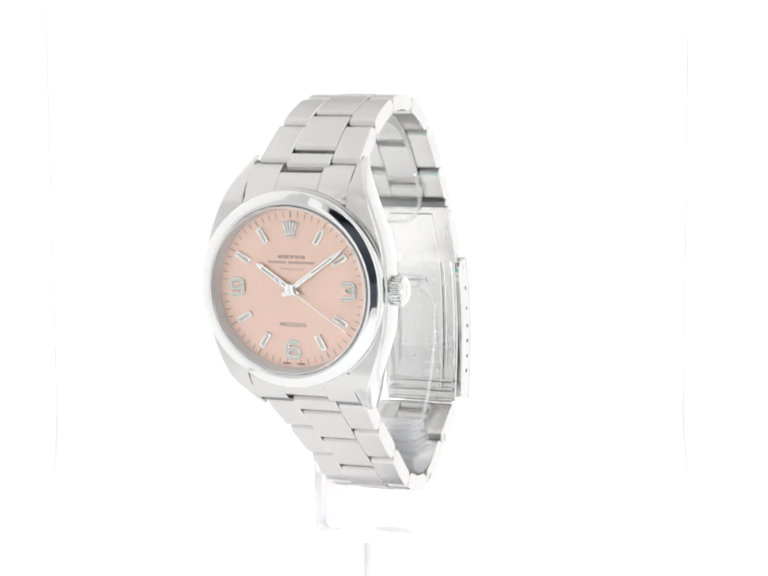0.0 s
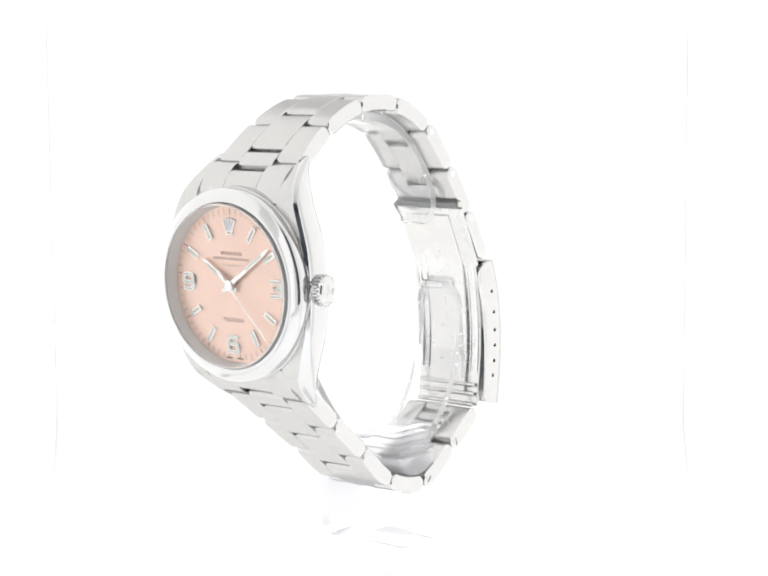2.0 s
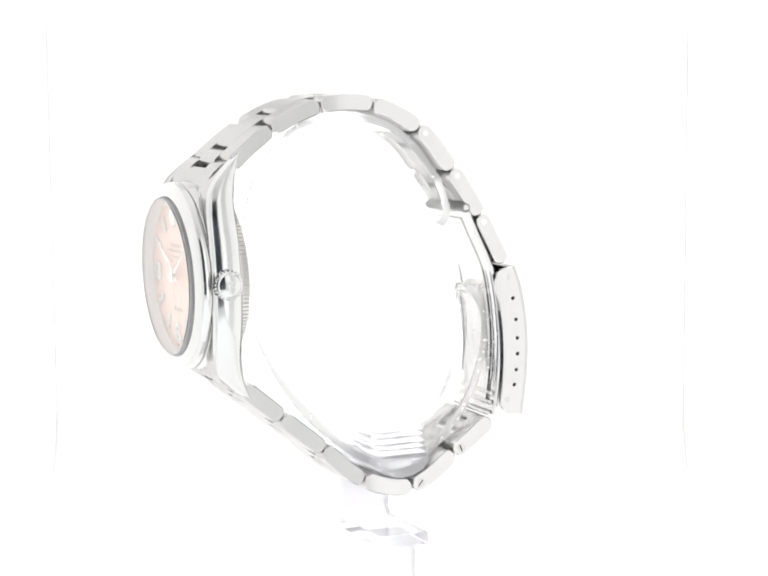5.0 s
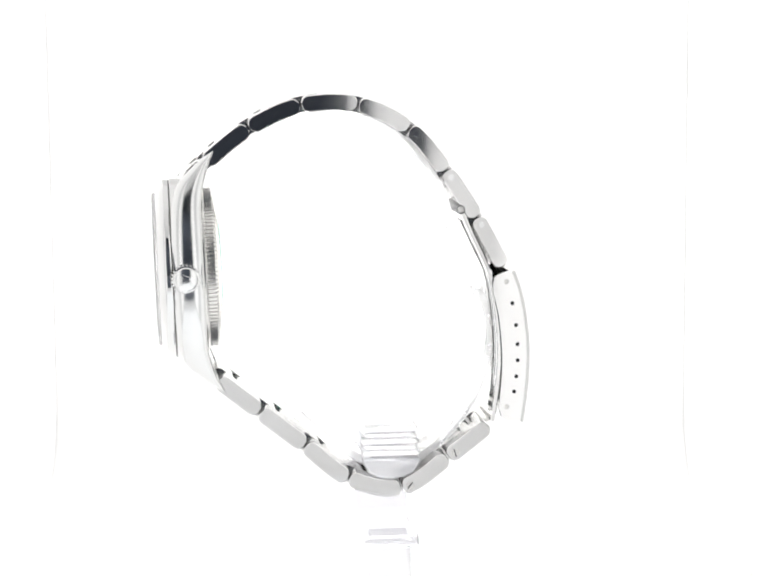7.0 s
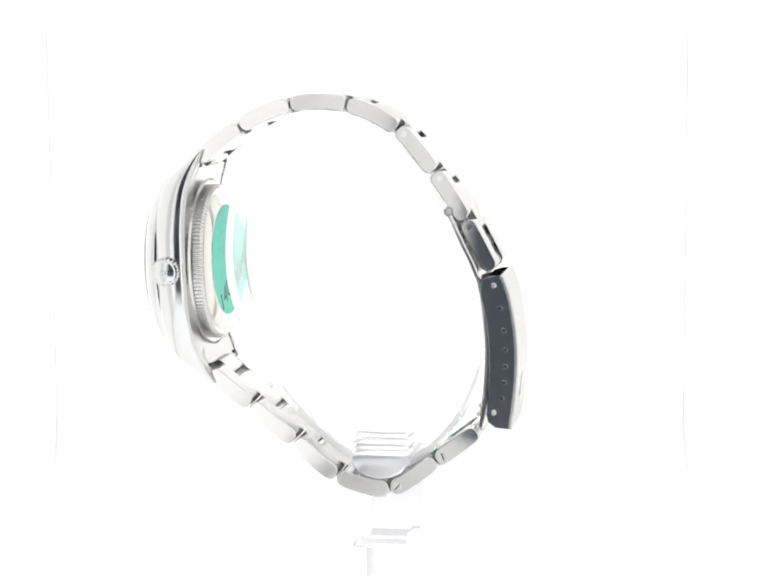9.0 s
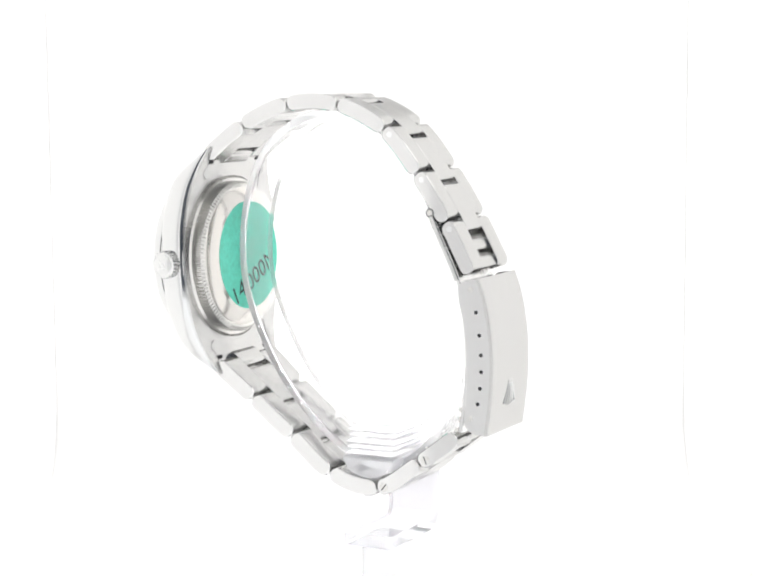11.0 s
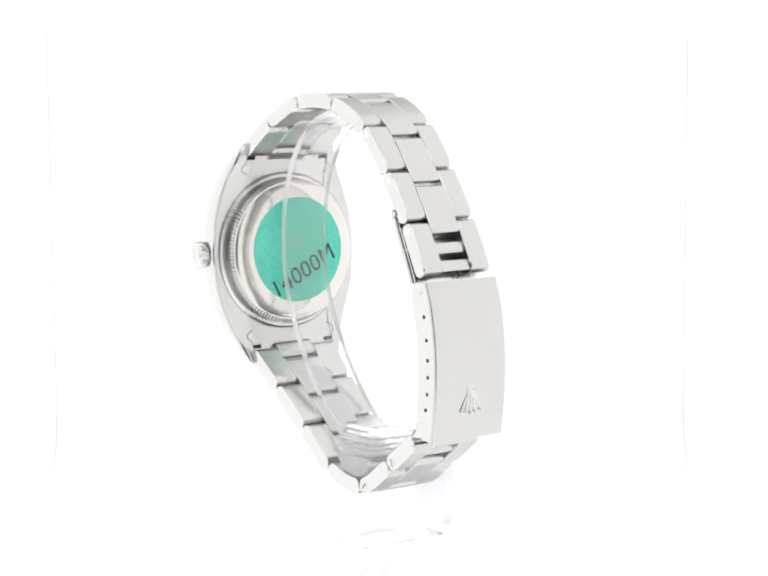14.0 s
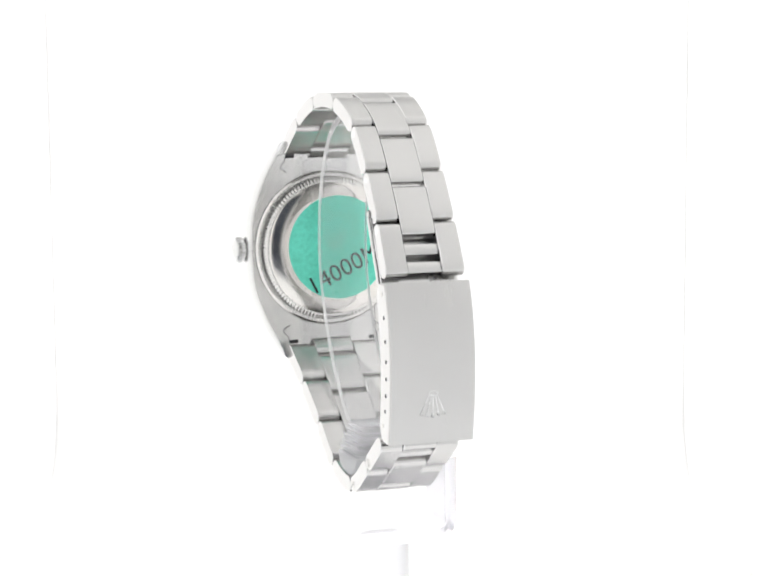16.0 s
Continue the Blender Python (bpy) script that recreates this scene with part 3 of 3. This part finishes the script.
class Band:
    """The middle line of one half of the bracelet, with way, place and outward normal by length."""

    def __init__(self, chain, side, widths):
        start = Vector(chain[0]) - (Vector(chain[1]) - Vector(chain[0])).normalized() * 2.5
        pts = [start] + [Vector(v) for v in smooth_line(chain, 16)]
        self.pts, self.side = pts, side
        way = [-2.5]
        for i in range(1, len(pts)):
            way.append(way[-1] + (pts[i] - pts[i - 1]).length)
        self.way = way
        self.joint = [way[1 + 16 * i] for i in range(len(chain))]
        self.widths = widths

    def at(self, s, o):
        y = np.interp(s, self.way, [p.x for p in self.pts])
        z = np.interp(s, self.way, [p.y for p in self.pts])
        e = 0.6
        ty = np.interp(s + e, self.way, [p.x for p in self.pts]) - np.interp(s - e, self.way, [p.x for p in self.pts])
        tz = np.interp(s + e, self.way, [p.y for p in self.pts]) - np.interp(s - e, self.way, [p.y for p in self.pts])
        n = math.hypot(ty, tz)
        return float(y - tz / n * o * self.side), float(z + ty / n * o * self.side)

    def half(self, s):
        return float(np.interp(s, self.joint, self.widths))

    def outline(self, s0, s1, thick, gap, inset, lift, round_, steps=8, arc=5):
        h = thick / 2 - inset
        rc = h * round_
        a, b = s0 + gap / 2 + inset, s1 - gap / 2 - inset
        pts = [(a + rc + (b - a - 2 * rc) * i / steps, h) for i in range(steps + 1)]
        for i in range(1, 2 * arc):
            u = math.pi / 2 - math.pi * i / (2 * arc)
            pts.append((b - rc + rc * math.cos(u), (h - rc) * (1 if i < arc else -1 if i > arc else 0) + rc * math.sin(u)))
        pts += [(b - rc - (b - a - 2 * rc) * i / steps, -h) for i in range(steps + 1)]
        for i in range(1, 2 * arc):
            u = -math.pi / 2 - math.pi * i / (2 * arc)
            pts.append((a + rc + rc * math.cos(u), (h - rc) * (-1 if i < arc else 1 if i > arc else 0) + rc * math.sin(u)))
        return [(s, o + lift) for s, o in pts]

    def link(self, s0, s1, thick, gap, edge0, edge1, lift=0.0, round_=0.92, chamfer=0.15):
        """A rounded link along the band; edge0 and edge1 give x by length. Slot 0: the drawn faces, slot 1: ends and rims."""
        full = self.outline(s0, s1, thick, gap, 0.0, lift, round_)
        ins = self.outline(s0, s1, thick, gap, chamfer, lift, round_)
        loops = []
        for line, edge, c in ((ins, edge0, 0), (full, edge0, chamfer), (full, edge1, -chamfer), (ins, edge1, 0)):
            loops.append([(edge(s) + c, *self.at(s, o)) for s, o in line])
        bm = bmesh.new()
        rings(bm, loops, mats=[1, 0, 1])
        return bm


BANDS = {"top": Band(TOP, 1, [9.3, 8.65, 8.25, 7.75, 7.35, 7.3, 7.35, 7.45]), "low": Band(LOW, -1, [9.3, 8.5, 8.0, 7.75, 7.55, 7.45, 7.45])}
MIDDLE = 0.12          # the bracelet's middle over the watch's own origin


def build_bracelet(watch):
    for chain, side, thick, lift_by, band in ((TOP, 1, 2.9, 0.02, BANDS["top"]), (LOW, -1, 3.1, 0.1, BANDS["low"])):
        n = len(chain) - 1
        for i in range(n):
            s0, s1 = band.joint[i], band.joint[i + 1]
            for s in (-1, 1):
                inner = lambda q: MIDDLE + s * (band.half(q) * 0.425 + 0.03)
                outer = lambda q: MIDDLE + s * band.half(q)
                e0, e1 = (inner, outer) if s > 0 else (outer, inner)
                ob = part("outer_link", band.link(s0, s1, thick, 0.26, e0, e1, lift_by), [brushed, side_steel], watch)
                screws = (chain is LOW and i >= n - 2) or (chain is TOP and i >= n - 3)
                if screws and s == 1:
                    o = Vector(band.at(s0 + 1.55, 0.1 + lift_by))
                    w = outer(s0 + 1.55)
                    bm = bmesh.new()
                    cyl_x(bm, w - 0.4, w + (0.06 if chain is LOW else 0.02), o.x, o.y, 0.82 if chain is LOW else 0.6, 20, 0.05)
                    part("screw", bm, satin if chain is LOW else polished, ob, "small slotted screw head")
                    if chain is LOW:
                        # screw slot as a near-black bar, its shade in the colour
                        bm = bmesh.new()
                        box(bm, w + 0.0, w + 0.07, -0.11, 0.11, -0.72, 0.72, 0, Matrix.Translation((0, o.x, o.y)) @ Matrix.Rotation(0.35 if i == n - 1 else -0.7, 4, "X"))
                        part("slot", bm, recess_shade, ob)
        # centre links are shifted along the band, flush with the outer ones, and bridge the joints
        cut = 0.3 if chain is TOP else 0.36
        ends = [-1.2] + [band.joint[i] + (band.joint[i + 1] - band.joint[i]) * cut for i in range(n)]
        for i in range(n):
            e0 = lambda q: MIDDLE - band.half(q) * 0.425
            e1 = lambda q: MIDDLE + band.half(q) * 0.425
            part("center_link", band.link(ends[i], ends[i + 1], thick, 0.72, e0, e1, lift_by + 0.03, 0.6, 0.08), [brushed, side_steel], watch)
        if chain is TOP:
            # the last link is open in the middle, with two bars
            p, q = Vector(chain[-2]), Vector(chain[-1])
            d = (q - p).normalized()
            w = 7.4 * 0.43
            for f, r in ((0.52, 1.0), (0.85, 1.0)):
                o = p + d * (q - p).length * f
                bm = bmesh.new()
                prism(bm, [(o.x + r * d.x * u + 1.0 * d.y * -v, o.y + r * d.y * u + 1.0 * d.x * v) for u, v in
                           ((-1, -0.8), (-0.6, -1), (0.6, -1), (1, -0.8), (1, 0.8), (0.6, 1), (-0.6, 1), (-1, 0.8))], -w, w, 0.1, (1, 0))
                part("cross_bar", bm, [brushed, polished], watch)
        else:
            p, q = Vector(chain[-2]), Vector(chain[-1])
            w = 7.4 * 0.43
            for f0, f1 in ((0.46, 0.72), (0.76, 1.0)):
                part("cross_bar", drawn_link(p + (q - p) * f0, p + (q - p) * f1, side, 2.5, 0.08, 0.2, -w, w, lift_by, 0.7), [brushed, polished], watch)


COVER = [(23.0, -7.6), (24.35, -11.4), (25.35, -16.8), (25.75, -22.3), (25.5, -28.6), (24.6, -35.6)]
INNER = [(20.3, -7.9), (19.45, -9.0), (19.4, -11.4), (20.4, -16.0), (20.95, -22.2), (20.8, -28.6), (20.0, -35.2)]
HOLES = [(22.86, -13.49), (23.53, -17.56), (23.83, -21.09), (23.86, -24.09), (23.62, -27.09), (23.2, -29.92)]


def build_clasp(watch):
    bm = bmesh.new()
    plate(bm, smooth_line(COVER, 8), 0.8, -7.95, 7.95)
    cover = part("clasp_cover", bm, brushed, watch, "brushed steel folding clasp cover", None, 30)
    out = smooth_line(COVER, 6)
    inn = smooth_line(INNER, 6)
    for s in (-1, 1):
        bm = bmesh.new()
        m = 30
        pick = lambda line, f: (np.interp(f, np.linspace(0, 1, len(line)), [v[0] for v in line]), np.interp(f, np.linspace(0, 1, len(line)), [v[1] for v in line]))
        x0, x1 = sorted((s * 7.2, s * 7.93))
        loops = []
        for k in range(m + 1):
            a, b = pick(out, k / m), pick(inn, k / m)
            u = max(0.0, 1 - (m - k) / 2.2, 1 - k / 1.8) ** 2 * 0.42      # the inner corners are rounded off
            b = (b[0] + (a[0] - b[0]) * u, b[1] + (a[1] - b[1]) * u)
            loops.append([(x0, a[0] - 0.1, a[1]), (x1, a[0] - 0.1, a[1]), (x1, b[0] + 0.12, b[1]), (x1 - s * 0.12 if s > 0 else x1, b[0], b[1]), (x0, b[0], b[1])])
        rings(bm, loops)
        cheek = part("clasp_cheek", bm, side_steel, cover, "polished clasp flank with a row of holes")
        for y, z in HOLES:
            b2 = bmesh.new()
            cyl_x(b2, *sorted((s * 7.6, s * 7.96)), y, z, 0.46, 16, 0.03)
            part("hole_rim", b2, polished, cheek)
            # near-black cap over the rim, coloured as the hole's shade
            b2 = bmesh.new()
            cyl_x(b2, *sorted((s * 7.6, s * 7.985)), y, z, 0.38, 16, 0.01)
            part("hole", b2, recess_shade, cheek)
        for y, z in ((21.74, -9.44), (21.78, -32.65)):
            b2 = bmesh.new()
            cyl_x(b2, *sorted((s * 7.6, s * 8.02)), y, z, 0.5, 16, 0.1)
            part("rivet", b2, satin, cheek)
    # raised emblem on the cover
    bm = bmesh.new()
    for k in range(-2, 3):
        stroke(bm, [(k * 0.42, 1.5), (k * 0.72, 0.0), (k * 1.08, -1.6 - 0.22 * (2 - abs(k)))], 0.15, -0.16, 0.0)
        stroke(bm, [(k * 1.08 + 0.26 * math.cos(a), -1.85 - 0.22 * (2 - abs(k)) + 0.26 * math.sin(a)) for a in [i * math.pi / 4 for i in range(9)]], 0.12, -0.12, 0.0)
    stroke(bm, [(0.85 * math.cos(a), 1.9 + 0.38 * math.sin(a)) for a in [i * math.pi / 8 for i in range(17)]], 0.2, -0.16, 0.0)
    bmesh.ops.transform(bm, matrix=Matrix.Translation((0, 25.86, -28.6)) @ Matrix.Rotation(radians(180), 4, "Z") @ Matrix.Rotation(radians(4), 4, "X"), verts=bm.verts)
    part("emblem", bm, polished, cover, "raised emblem on the clasp")
    # folding blades inside
    bm = bmesh.new()
    line = smooth_line([(13.5, 3.6), (15.6, -0.8), (17.9, -5.6), (19.2, -9.0), (20.2, -15.0), (20.7, -22.0), (20.3, -29.0), (19.3, -35.5)], 6)
    plate(bm, line, 0.8, -7.15, 7.15, 1)
    blade = part("blade", bm, [blade_steel, side_steel], watch, "thin polished folding blade", None, 30)
    bm = bmesh.new()
    plate(bm, smooth_line([(13.9, 1.6), (16.3, -3.6), (18.35, -8.2), (19.4, -14.5), (19.95, -22.0), (19.6, -29.0), (18.9, -33.6)], 6), 0.5, -4.3, 4.3)
    part("upper_blade", bm, blade_steel, blade, "", None, 30)
    for e in (-1, 1):
        for x, w in ((4.75, 0.3), (6.2, 0.5)):
            bm = bmesh.new()
            plate(bm, smooth_line([(14.3, 1.6), (15.45, -0.9), (17.6, -5.6), (18.8, -9.0), (19.8, -15.0), (20.3, -22.0), (19.9, -29.0)], 5), 0.45, *sorted((e * x, e * (x + w))))
            part("ridge", bm, polished, blade, "", None, 30)
    bm = bmesh.new()
    plate(bm, smooth_line([(13.75, 3.1), (15.5, -0.9), (17.75, -5.6), (18.75, -8.1)], 5), 0.75, -7.65, 7.65, 1)
    part("blade_arm", bm, [blade_steel, side_steel], watch, "hinged arm of the folding blade", None, 30)
    bm = bmesh.new()
    cyl_x(bm, -7.3, 7.3, 13.46, 3.79, 0.85, 20, 0.12)
    pin = part("hinge_pin", bm, black_steel, watch, "small steel hinge pin")
    for e in (-1, 1):
        bm = bmesh.new()
        cyl_x(bm, *sorted((e * 7.2, e * 7.5)), 13.46, 3.79, 0.6, 20, 0.15)
        part("pin_head", bm, satin, pin)
    for z, y in ((-31.5, 19.2), (-33.2, 18.9), (-35.2, 18.4)):
        bm = bmesh.new()
        cyl_x(bm, -6.6, 6.6, y, z, 0.45, 14)
        part("clasp_bar", bm, satin, watch)


def build_watch():
    watch = new("wristwatch")
    tagged(watch, "steel wristwatch with salmon dial on clear stand", "wristwatch")
    pointers = build_case(watch)
    build_bracelet(watch)
    before = set(watch.children)
    build_clasp(watch)
    for ob in set(watch.children) - before:       # the clasp sits a little to the crown's side
        ob.location.x += 0.3 * MM
    return watch, pointers


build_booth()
stand = build_stand()
watch, (hour, minute, second) = build_watch()


# ---- what moves: the turntable turns stand and watch together, the pointers run ----
def motions():
    times = [0.25 * i for i in range(65)]
    for thing in (stand, watch):
        walk(thing, [(t, pose(0, 0, FLOOR, 0, 0, turned(t))) for t in times])
    for ob, first, rate in ((hour, 304.0, 1 / 120), (minute, 54.0, 0.1), (second, 124.0, 6.0)):
        walk(ob, [(t, CASE @ pose(0, 0, 0, 0, first + rate * t, 0)) for t in times[::2]])


motions()
